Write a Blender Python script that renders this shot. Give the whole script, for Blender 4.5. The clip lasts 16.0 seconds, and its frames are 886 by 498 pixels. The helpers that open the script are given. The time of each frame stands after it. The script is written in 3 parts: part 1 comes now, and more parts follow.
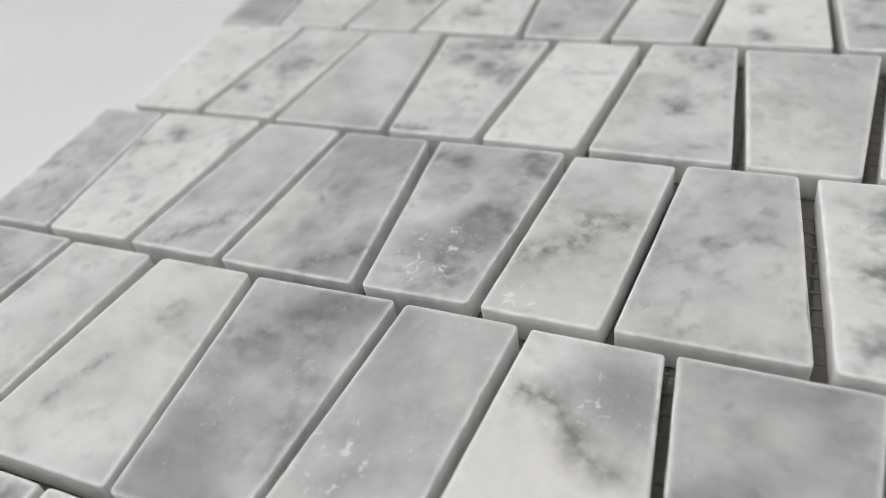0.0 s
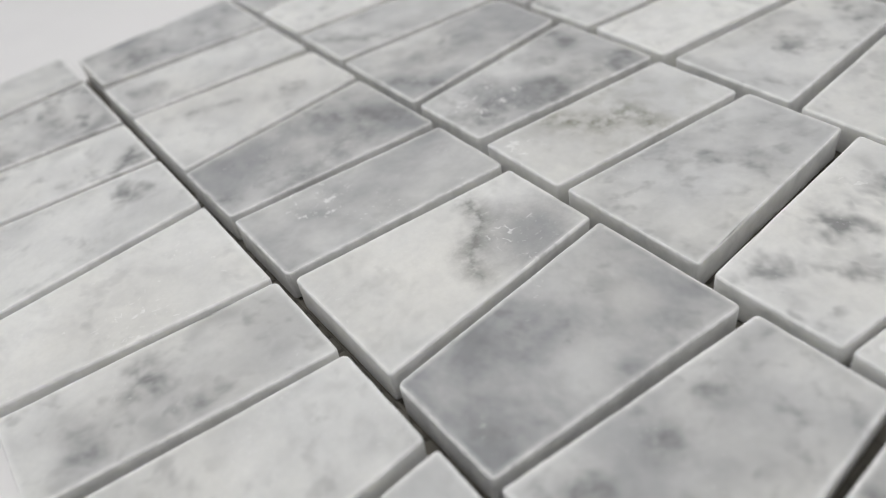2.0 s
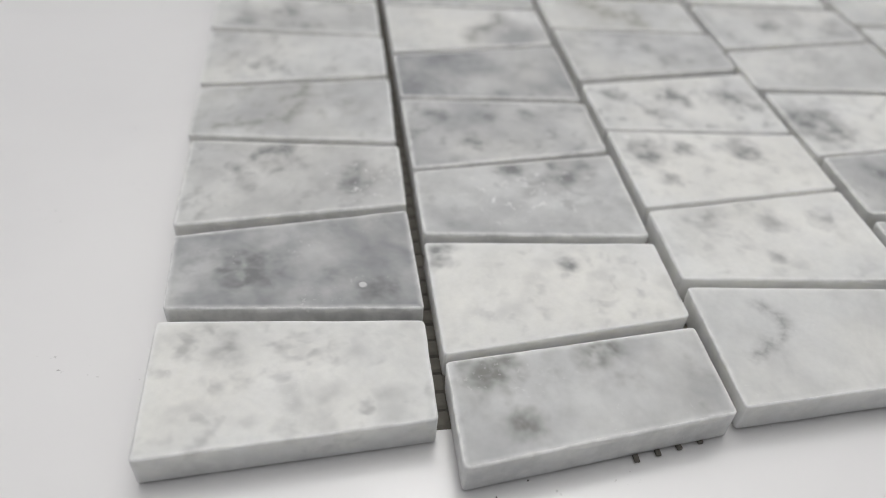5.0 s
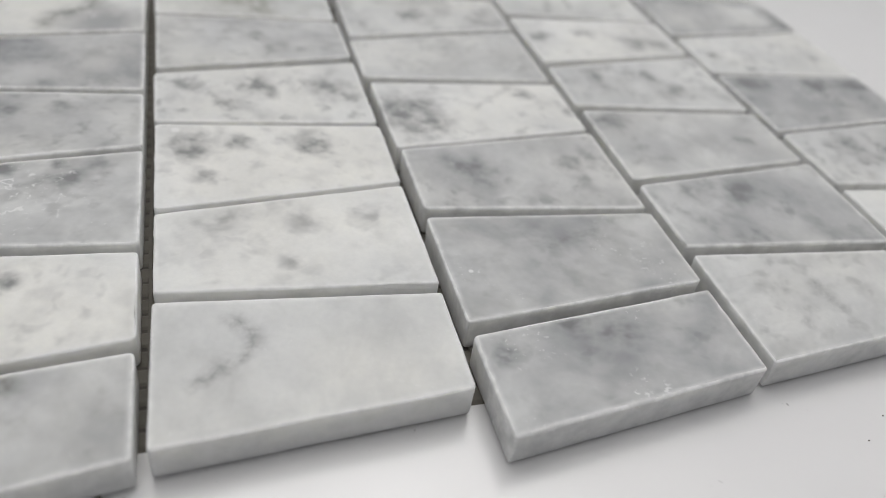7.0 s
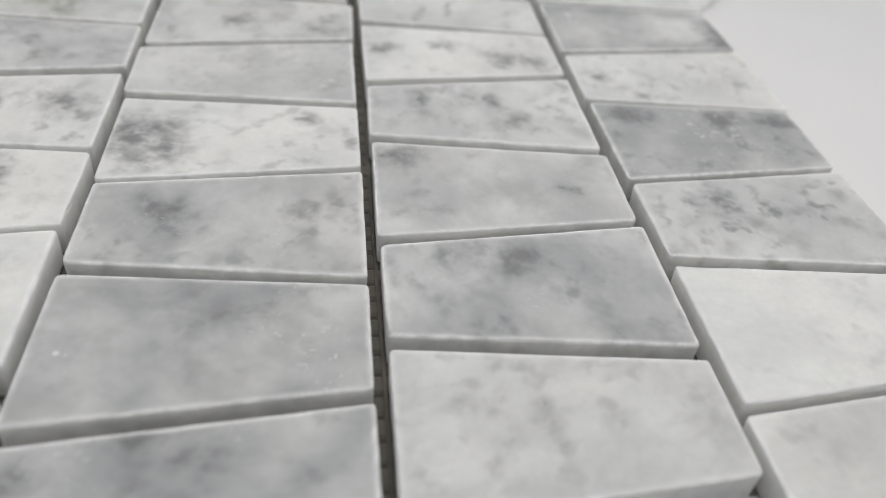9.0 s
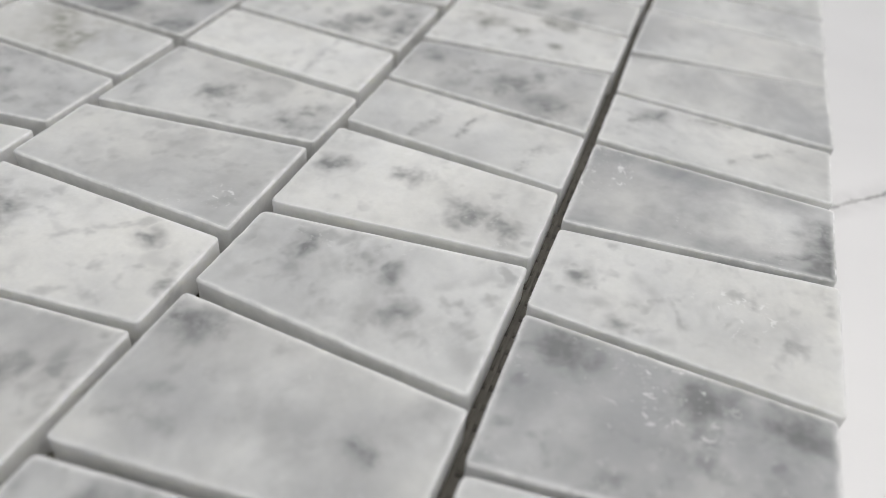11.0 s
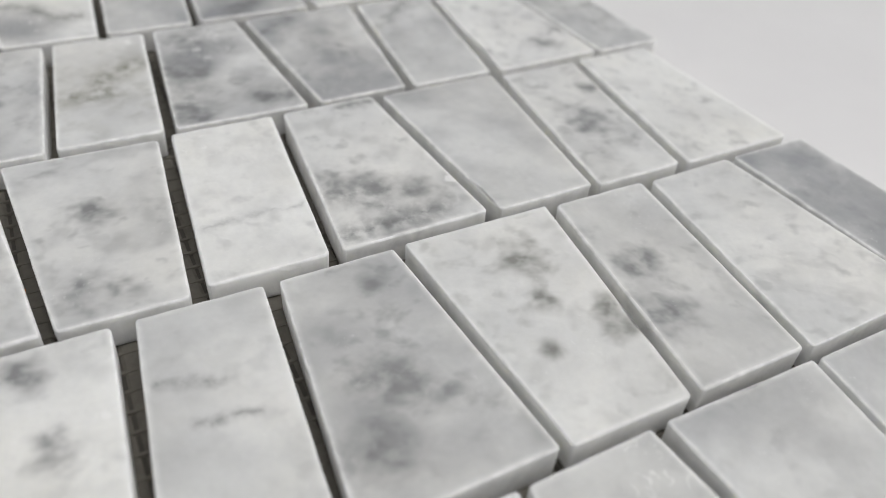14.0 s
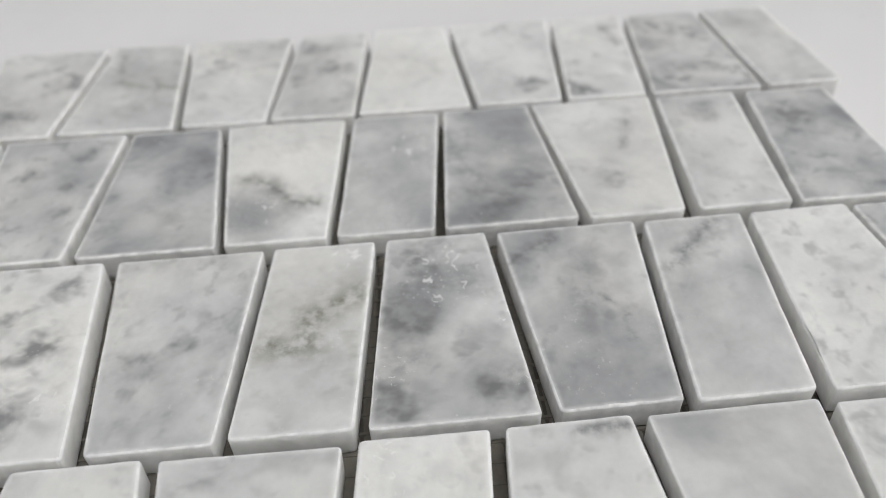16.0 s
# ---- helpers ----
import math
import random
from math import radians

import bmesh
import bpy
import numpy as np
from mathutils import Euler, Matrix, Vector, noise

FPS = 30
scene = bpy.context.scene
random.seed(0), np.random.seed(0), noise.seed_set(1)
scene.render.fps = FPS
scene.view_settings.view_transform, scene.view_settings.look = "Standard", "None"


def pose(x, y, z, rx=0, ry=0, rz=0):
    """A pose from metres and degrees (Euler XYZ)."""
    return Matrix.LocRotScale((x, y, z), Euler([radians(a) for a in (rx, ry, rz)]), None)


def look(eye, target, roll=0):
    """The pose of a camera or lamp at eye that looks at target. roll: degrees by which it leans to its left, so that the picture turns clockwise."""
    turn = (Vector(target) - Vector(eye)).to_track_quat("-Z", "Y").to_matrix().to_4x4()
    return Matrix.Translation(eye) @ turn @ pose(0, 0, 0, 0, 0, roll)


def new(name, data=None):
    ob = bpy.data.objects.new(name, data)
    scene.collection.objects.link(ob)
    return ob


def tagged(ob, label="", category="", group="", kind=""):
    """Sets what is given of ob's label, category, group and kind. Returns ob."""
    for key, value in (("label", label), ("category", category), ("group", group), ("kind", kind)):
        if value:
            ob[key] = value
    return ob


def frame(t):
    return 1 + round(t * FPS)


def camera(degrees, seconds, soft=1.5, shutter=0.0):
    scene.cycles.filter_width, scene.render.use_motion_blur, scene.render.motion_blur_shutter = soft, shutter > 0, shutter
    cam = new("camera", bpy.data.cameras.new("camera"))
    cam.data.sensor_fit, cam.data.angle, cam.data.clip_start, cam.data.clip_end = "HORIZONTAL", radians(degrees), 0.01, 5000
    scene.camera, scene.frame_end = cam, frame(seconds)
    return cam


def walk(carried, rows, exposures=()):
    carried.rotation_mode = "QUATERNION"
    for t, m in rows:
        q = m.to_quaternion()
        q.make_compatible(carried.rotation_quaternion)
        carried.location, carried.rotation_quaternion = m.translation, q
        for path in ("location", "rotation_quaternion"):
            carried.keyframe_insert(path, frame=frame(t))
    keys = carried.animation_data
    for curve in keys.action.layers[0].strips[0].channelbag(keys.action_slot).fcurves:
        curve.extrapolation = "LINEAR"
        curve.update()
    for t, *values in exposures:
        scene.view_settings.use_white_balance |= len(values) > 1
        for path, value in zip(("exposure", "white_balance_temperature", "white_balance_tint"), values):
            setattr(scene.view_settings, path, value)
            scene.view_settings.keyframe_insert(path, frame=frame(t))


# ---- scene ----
cam = camera(59.83, 16.0, soft=0.5)
PATH = [
    (0, pose(0.01520, 0.10470, 0.09575, 49.28, 8.07, -67.99)),
    (0.5, pose(0.01414, 0.08777, 0.09317, 49.16, 8.07, -60.36)),
    (1, pose(0.01608, 0.07205, 0.09331, 48.78, 8.17, -52.98)),
    (1.5, pose(0.01873, 0.05552, 0.09180, 48.69, 8.22, -45.29)),
    (2, pose(0.02152, 0.03877, 0.09018, 48.52, 7.87, -37.78)),
    (2.5, pose(0.02535, 0.02235, 0.09124, 47.86, 7.19, -30.81)),
    (3, pose(0.03202, -0.00178, 0.09459, 47.10, 5.92, -23.91)),
    (3.5, pose(0.04265, -0.02774, 0.09803, 46.95, 4.49, -17.11)),
    (3.7, pose(0.04770, -0.03825, 0.09799, 46.58, 3.95, -14.47)),
    (4.4, pose(0.04531, -0.07050, 0.10215, 47.00, 0.54, -8.38)),
    (5.1, pose(0.03236, -0.09132, 0.10473, 48.41, -3.85, -7.74)),
    (5.8, pose(0.04670, -0.09620, 0.10190, 49.66, -6.45, -10.60)),
    (6, pose(0.05809, -0.09501, 0.09858, 50.15, -6.90, -12.18)),
    (6.5, pose(0.08727, -0.09162, 0.09475, 50.52, -7.27, -14.68)),
    (7, pose(0.11204, -0.08615, 0.09213, 50.42, -7.11, -15.51)),
    (7.5, pose(0.13686, -0.08276, 0.08954, 50.23, -6.60, -14.99)),
    (8, pose(0.15607, -0.07923, 0.08759, 49.95, -5.90, -13.30)),
    (8.2, pose(0.16301, -0.07687, 0.08752, 49.91, -5.56, -12.36)),
    (8.9, pose(0.19128, -0.06799, 0.08536, 49.91, -4.71, -7.63)),
    (9.6, pose(0.22029, -0.05251, 0.08377, 50.25, -4.18, 0.36)),
    (10.3, pose(0.24522, -0.02997, 0.08360, 50.46, -3.96, 10.03)),
    (10.5, pose(0.25084, -0.02329, 0.08389, 50.45, -4.05, 12.76)),
    (11, pose(0.26638, -0.00396, 0.08445, 50.45, -3.90, 19.99)),
    (11.5, pose(0.28062, 0.01606, 0.08751, 50.35, -3.88, 26.91)),
    (12, pose(0.29202, 0.03709, 0.08912, 50.22, -3.79, 33.97)),
    (12.5, pose(0.30057, 0.05875, 0.08848, 50.16, -3.93, 40.90)),
    (13, pose(0.30398, 0.07988, 0.08900, 50.01, -4.13, 47.97)),
    (13.5, pose(0.30312, 0.10269, 0.08656, 49.93, -4.18, 55.33)),
    (14, pose(0.29795, 0.12547, 0.08938, 49.76, -3.81, 62.75)),
    (14.5, pose(0.28482, 0.14234, 0.09247, 49.93, -3.33, 70.26)),
    (15, pose(0.26435, 0.15452, 0.09699, 50.07, -2.65, 77.31)),
    (15.5, pose(0.24501, 0.16432, 0.09885, 49.85, -1.02, 84.38)),
    (16, pose(0.22747, 0.15290, 0.10594, 49.05, 1.50, 84.68)),
]
walk(cam, PATH, ((0.0, -0.03), (1.5, -0.05), (3.7, -0.1), (5.8, -0.18), (8.2, -0.14), (10.3, -0.05), (12.3, -0.05), (14.0, 0.02), (16.0, 0.02)))
cam.data.dof.use_dof = True
cam.data.dof.focus_distance = 0.135
cam.data.dof.aperture_fstop = 12

# ---------------------------------------------------------------- light
SUN_ELEVATION, SUN_HEADING = radians(67), radians(20)
world = bpy.data.worlds.new("overcast_sky")
scene.world = world
world.use_nodes = True
wt = world.node_tree
sky = wt.nodes.new("ShaderNodeTexSky")
sky.sky_type = "NISHITA"
sky.sun_disc = False
sky.sun_elevation = SUN_ELEVATION
sky.sun_rotation = SUN_HEADING
sky.air_density, sky.dust_density, sky.ozone_density = 1.0, 6.0, 0.5
grey = wt.nodes.new("ShaderNodeHueSaturation")
grey.inputs["Saturation"].default_value = 0.12
wt.links.new(sky.outputs[0], grey.inputs["Color"])
wt.links.new(grey.outputs[0], wt.nodes["Background"].inputs["Color"])
wt.nodes["Background"].inputs["Strength"].default_value = 0.101

sun = new("sun", bpy.data.lights.new("sun", "SUN"))
sun.data.energy, sun.data.angle, sun.data.color = 0.5, radians(80), (1.0, 0.985, 0.96)
sun.matrix_world = look((0.15 + 2 * math.sin(SUN_HEADING), 0.13 + 2 * math.cos(SUN_HEADING), 2 * math.tan(SUN_ELEVATION)), (0.15, 0.13, 0))

# ---------------------------------------------------------------- sizes, in metres
THICK = 0.0064            # a chip's thickness
JOINT = 0.0019            # gap between chips of one row
TABLE_Z = -THICK - 0.0007  # the net under the chips lies on the table


# ---------------------------------------------------------------- materials
class Nodes:
    """Short hand for building a node material."""

    def __init__(self, name):
        self.mat = bpy.data.materials.new(name)
        self.mat.use_nodes = True
        self.t = self.mat.node_tree
        self.bsdf = self.t.nodes["Principled BSDF"]

    def add(self, kind, **ins):
        n = self.t.nodes.new(kind)
        for key, value in ins.items():
            self.set(n, key, value)
        return n

    def set(self, n, key, value):
        sock = n.inputs[int(key[1:])] if key[0] == "i" and key[1:].isdigit() else n.inputs[key]
        if isinstance(value, bpy.types.NodeSocket):
            self.t.links.new(value, sock)
        else:
            sock.default_value = value

    def math(self, op, a, b=0.0, clamp=False):
        n = self.add("ShaderNodeMath", i0=a, i1=b)
        n.operation, n.use_clamp = op, clamp
        return n.outputs[0]

    def vec(self, op, a, b=(0, 0, 0)):
        n = self.t.nodes.new("ShaderNodeVectorMath")
        n.operation = op
        self.set(n, "i0", a)
        self.set(n, "i1", b)
        return n.outputs["Value"] if op in ("LENGTH", "DISTANCE") else n.outputs[0]

    def scaled(self, v, k):
        n = self.t.nodes.new("ShaderNodeVectorMath")
        n.operation = "SCALE"
        self.set(n, "i0", v)
        n.inputs["Scale"].default_value = k
        return n.outputs[0]

    def noise(self, vector, scale, detail=3.0, rough=0.55, warp=0.0):
        n = self.add("ShaderNodeTexNoise", Vector=vector, Scale=scale, Detail=detail, Roughness=rough, Distortion=warp)
        return n.outputs["Fac"]

    def span(self, value, lo, hi, out0=0.0, out1=1.0, smooth=True):
        n = self.t.nodes.new("ShaderNodeMapRange")
        n.interpolation_type = "SMOOTHSTEP" if smooth else "LINEAR"
        for sock, v in zip(n.inputs, (value, lo, hi, out0, out1)):
            if isinstance(v, bpy.types.NodeSocket):
                self.t.links.new(v, sock)
            else:
                sock.default_value = v
        return n.outputs[0]

    def mix(self, fac, a, b):
        n = self.t.nodes.new("ShaderNodeMix")
        n.data_type = "RGBA"
        for sock, v in ((n.inputs[0], fac), (n.inputs[6], a), (n.inputs[7], b)):
            if isinstance(v, bpy.types.NodeSocket):
                self.t.links.new(v, sock)
            else:
                sock.default_value = v if not isinstance(v, tuple) else (*v, 1)
        return n.outputs[2]

    def own(self, name):
        n = self.t.nodes.new("ShaderNodeAttribute")
        n.attribute_type, n.attribute_name = "OBJECT", name
        return n

    def off_line(self, p, a, b):
        """How far p lies from the stretch from a to b, seen from above."""
        arm = self.vec("MULTIPLY", self.vec("SUBTRACT", p, a), (1, 1, 0))
        run = self.vec("MULTIPLY", self.vec("SUBTRACT", b, a), (1, 1, 0))
        dots = [self.t.nodes.new("ShaderNodeVectorMath") for k in range(2)]
        for n, (u, v) in zip(dots, ((arm, run), (run, run))):
            n.operation = "DOT_PRODUCT"
            self.set(n, "i0", u)
            self.set(n, "i1", v)
        along = self.math("DIVIDE", dots[0].outputs["Value"], dots[1].outputs["Value"], True)
        foot = self.t.nodes.new("ShaderNodeVectorMath")
        foot.operation = "SCALE"
        self.set(foot, "i0", run)
        self.set(foot, "Scale", along)
        return self.vec("DISTANCE", arm, foot.outputs[0])

    def bump(self, height, strength, distance):
        n = self.add("ShaderNodeBump", Height=height, Strength=strength, Distance=distance)
        self.t.links.new(n.outputs[0], self.bsdf.inputs["Normal"])


def marble(name, sawn, dust_glow0=0.0, dust_glow1=0.0):
    """White marble with grey clouds, spots and veins. Each chip carries its own greyness, spots, veins, warmth and
    places of its dark blotches. sawn: the unpolished side faces and worn arris."""
    m = Nodes(name)
    where = m.t.nodes.new("ShaderNodeTexCoord").outputs["Object"]
    chance = m.t.nodes.new("ShaderNodeObjectInfo").outputs["Random"]
    far = m.t.nodes.new("ShaderNodeCombineXYZ")
    m.set(far, "i0", m.math("MULTIPLY", chance, 37.0))
    m.set(far, "i1", m.math("MULTIPLY", chance, 91.0))
    m.set(far, "i2", m.math("MULTIPLY", chance, 53.0))
    p = m.vec("ADD", where, far.outputs[0])
    tone, spots = m.own("tone").outputs["Fac"], m.own("spots").outputs["Fac"]
    vein, warm = m.own("vein").outputs["Fac"], m.own("warm").outputs["Fac"]

    # clouds at two sizes, drawn out along one slant
    slant = m.t.nodes.new("ShaderNodeMapping")
    turn = m.t.nodes.new("ShaderNodeVectorRotate")
    turn.rotation_type = "Z_AXIS"
    m.set(turn, "Vector", where)
    m.set(turn, "Angle", m.math("MULTIPLY", m.math("FRACT", m.math("MULTIPLY", chance, 17.3)), 3.14))
    m.set(slant, "Vector", m.vec("ADD", turn.outputs[0], far.outputs[0]))
    slant.inputs["Rotation"].default_value = (0, 0, 0.6)
    slant.inputs["Scale"].default_value = (1.0, 0.86, 1.0)
    sp = slant.outputs[0]
    cloud = m.noise(sp, 40, 2, 0.5, 0.15)
    fine = m.noise(sp, 130, 3, 0.55, 0.2)
    grain = m.noise(p, 900, 3, 0.6)
    base = m.span(m.math("ADD", m.math("MULTIPLY", cloud, 0.66), m.math("MULTIPLY", fine, 0.34)), 0.30, 0.70)
    swing = m.math("MULTIPLY", m.math("SUBTRACT", base, 0.5), m.math("ADD", m.math("MULTIPLY", tone, 0.9), 0.14))
    greyness = m.math("ADD", m.math("ADD", m.math("MULTIPLY", tone, 1.23), 0.01), swing, True)

    # one soft patch, greyer or paler than the rest
    pa = m.own("patch").outputs["Vector"]
    pp = m.t.nodes.new("ShaderNodeSeparateXYZ")
    m.set(pp, "i0", pa)
    off = m.math("DIVIDE", m.vec("LENGTH", m.vec("MULTIPLY", m.vec("SUBTRACT", where, pa), (1, 1, 0))), pp.outputs[2])
    off = m.math("ADD", off, m.math("MULTIPLY", m.math("SUBTRACT", m.noise(p, 110, 5, 0.65), 0.5), 1.5))
    greyness = m.math("ADD", greyness, m.math("MULTIPLY", m.span(off, 1.5, 0.25), m.own("patch_grey").outputs["Fac"]), True)

    # thin veins where a warped noise crosses its middle
    drawn = m.t.nodes.new("ShaderNodeMapping")
    m.set(drawn, "Vector", sp)
    drawn.inputs["Scale"].default_value = (1.0, 0.45, 1.0)
    line = m.math("ABSOLUTE", m.math("SUBTRACT", m.noise(drawn.outputs[0], 62, 4, 0.62, 0.15), 0.5))
    veined = m.math("MULTIPLY", m.math("MULTIPLY", m.span(line, 0.05, 0.0), m.span(m.noise(p, 75, 2), 0.44, 0.62)), vein, True)

    # the chip's own streaks: wavering lines of uneven width
    sway = m.t.nodes.new("ShaderNodeTexNoise")
    for key, value in (("Vector", p), ("Scale", 130.0), ("Detail", 4.0), ("Roughness", 0.62)):
        m.set(sway, key, value)
    swayed = m.vec("ADD", where, m.scaled(m.vec("SUBTRACT", sway.outputs["Color"], (0.5, 0.5, 0.5)), 0.006))
    streaked = None
    for key in "abcd":
        a, b = m.own("streak_" + key).outputs["Vector"], m.own("streak_end_" + key).outputs["Vector"]
        pa, pb = m.t.nodes.new("ShaderNodeSeparateXYZ"), m.t.nodes.new("ShaderNodeSeparateXYZ")
        m.set(pa, "i0", a)
        m.set(pb, "i0", b)
        gap = m.math("DIVIDE", m.off_line(swayed, a, b), pa.outputs[2])
        one = m.math("MULTIPLY", m.math("POWER", m.span(gap, 2.3, 0.0, smooth=False), 1.6), pb.outputs[2])
        streaked = one if streaked is None else m.math("MAXIMUM", streaked, one)
    streaked = m.math("MULTIPLY", streaked, m.span(m.noise(p, 280, 3, 0.6), 0.32, 0.64, 0.15, 1.0), True)

    # dark grains: gathered in loose flocks, and thick within the chip's own blotches
    flock = m.span(m.noise(sp, 70, 2, 0.5, 0.2), 0.35, 0.56)
    mask = m.math("MULTIPLY", m.math("ADD", m.math("MULTIPLY", flock, 0.9), 0.1), m.math("ADD", m.math("MULTIPLY", spots, 1.1), 0.1), True)
    uneven = m.math("SUBTRACT", m.noise(sp, 210, 2, 0.5, 0.3), 0.5)
    blot = None
    for key in ("blot_a", "blot_b", "blot_c", "blot_d"):
        a = m.own(key).outputs["Vector"]
        parts = m.t.nodes.new("ShaderNodeSeparateXYZ")
        m.set(parts, "i0", a)
        flat = m.vec("MULTIPLY", m.vec("SUBTRACT", where, a), (1, 1, 0))
        reach = m.math("DIVIDE", m.vec("LENGTH", flat), m.math("MAXIMUM", parts.outputs[2], 1e-5))
        one = m.span(m.math("ADD", reach, m.math("MULTIPLY", uneven, 2.6)), 1.7, 0.05)
        blot = one if blot is None else m.math("MAXIMUM", blot, one)
    blot = m.math("MULTIPLY", blot, m.own("blot").outputs["Fac"], True)
    dot = m.math("POWER", m.span(m.noise(sp, 240, 2, 0.5, 0.15), 0.49, 0.74), 1.15)
    smudge = m.span(m.noise(sp, 150, 2, 0.5, 0.15), 0.48, 0.76)
    rag = m.span(m.noise(sp, 280, 2, 0.5, 0.2), 0.26, 0.70)
    spotted = m.math("MULTIPLY", mask, m.math("MAXIMUM", dot, m.math("MULTIPLY", smudge, 0.75)), True)
    blotted = m.math("MULTIPLY", blot, m.math("ADD", m.math("MULTIPLY", rag, 0.85), 0.28), True)

    white = m.mix(m.span(m.noise(p, 26, 2), 0.35, 0.7), (0.82, 0.825, 0.805), (0.835, 0.83, 0.79))
    grey_stone = m.mix(m.noise(p, 70, 2), (0.235, 0.243, 0.256), (0.28, 0.285, 0.292))
    colour = m.mix(greyness, white, grey_stone)
    dark = m.mix(m.math("MULTIPLY", warm, 0.9), (0.155, 0.158, 0.16), (0.17, 0.165, 0.105))
    colour = m.mix(m.math("MULTIPLY", m.math("MAXIMUM", spotted, blotted), 0.82), colour, dark)
    colour = m.mix(m.math("MULTIPLY", streaked, 1.0, True), colour, dark)
    colour = m.mix(m.math("MULTIPLY", veined, 0.42), colour, m.mix(warm, (0.17, 0.17, 0.18), (0.24, 0.21, 0.15)))
    # crystalline flecks and short broken ridges, white and slightly proud, gathered round one place of the chip
    fa = m.own("white_at").outputs["Vector"]
    fp = m.t.nodes.new("ShaderNodeSeparateXYZ")
    m.set(fp, "i0", fa)
    away = m.math("DIVIDE", m.vec("LENGTH", m.vec("MULTIPLY", m.vec("SUBTRACT", where, fa), (1, 1, 0))), m.math("MAXIMUM", fp.outputs[2], 1e-5))
    near = m.span(m.math("ADD", away, m.math("MULTIPLY", uneven, 2.0)), 1.2, 0.5)
    ridge = m.span(m.math("ABSOLUTE", m.math("SUBTRACT", m.noise(p, 240, 2, 0.55, 0.4), 0.5)), 0.034, 0.01)
    ridge = m.math("MULTIPLY", ridge, m.span(m.noise(p, 420, 2), 0.52, 0.62))
    dots = m.span(m.noise(p, 1100, 2, 0.5), 0.62, 0.70)
    few = m.math("MULTIPLY", dots, m.span(m.noise(p, 95, 2, 0.5, 0.3), 0.55, 0.66))
    fleck = m.math("MAXIMUM", m.math("MULTIPLY", near, m.math("MAXIMUM", ridge, m.math("MULTIPLY", dots, 0.35))), m.math("MULTIPLY", few, m.own("flecks").outputs["Fac"]), True)
    solid = m.math("MULTIPLY", m.span(m.math("ADD", away, m.math("MULTIPLY", uneven, 3.0)), 0.75, 0.4), m.span(fp.outputs[2], 0.0032, 0.0026))
    fleck = m.math("MAXIMUM", fleck, solid)
    colour = m.mix(m.math("MULTIPLY", fleck, 0.62), colour, (0.88, 0.88, 0.87))
    colour = m.mix(m.math("MULTIPLY", m.math("SUBTRACT", m.math("ADD", m.math("MULTIPLY", grain, 0.5), m.math("MULTIPLY", m.noise(sp, 430, 3, 0.6), 0.5)), 0.4), 0.3, True), colour, (0.2, 0.2, 0.2))
    # glow of the translucent edges, put into the colour as a paler rim
    edge_glow = m.t.nodes.new("ShaderNodeAttribute")
    edge_glow.attribute_name = "edge_glow"
    pale = m.math("MULTIPLY", m.math("POWER", edge_glow.outputs["Fac"], 1.6), m.span(m.noise(p, 420, 3, 0.55), 0.3, 0.7, 0.25, 0.6), True)
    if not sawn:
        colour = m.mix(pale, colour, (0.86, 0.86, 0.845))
    if sawn:
        # sawing dust, strengthened to put edge glow and joint brightness into the colour
        dust = m.span(m.noise(p, 330, 3, 0.55), 0.3, 0.7, dust_glow0, dust_glow1)
        colour = m.mix(dust, colour, (0.92, 0.915, 0.90))
    m.t.links.new(colour, m.bsdf.inputs["Base Color"])
    rough = m.span(m.noise(p, 240, 3), 0.3, 0.7, 0.62 if sawn else 0.36, 0.8 if sawn else 0.5)
    m.t.links.new(rough, m.bsdf.inputs["Roughness"])
    m.bsdf.inputs["Specular IOR Level"].default_value = 0.25 if sawn else 0.4
    m.bsdf.inputs["Subsurface Weight"].default_value = 1.0
    m.bsdf.inputs["Subsurface Radius"].default_value = (1.0, 1.0, 0.95)
    m.bsdf.inputs["Subsurface Scale"].default_value = 0.0032
    height = m.math("ADD", m.math("MULTIPLY", grain, 0.5), m.math("ADD", m.math("MULTIPLY", fleck, 1.4), m.math("MULTIPLY", fine, 0.4)))
    m.bump(height, 0.5 if sawn else 0.16, 0.00012)
    return m.mat


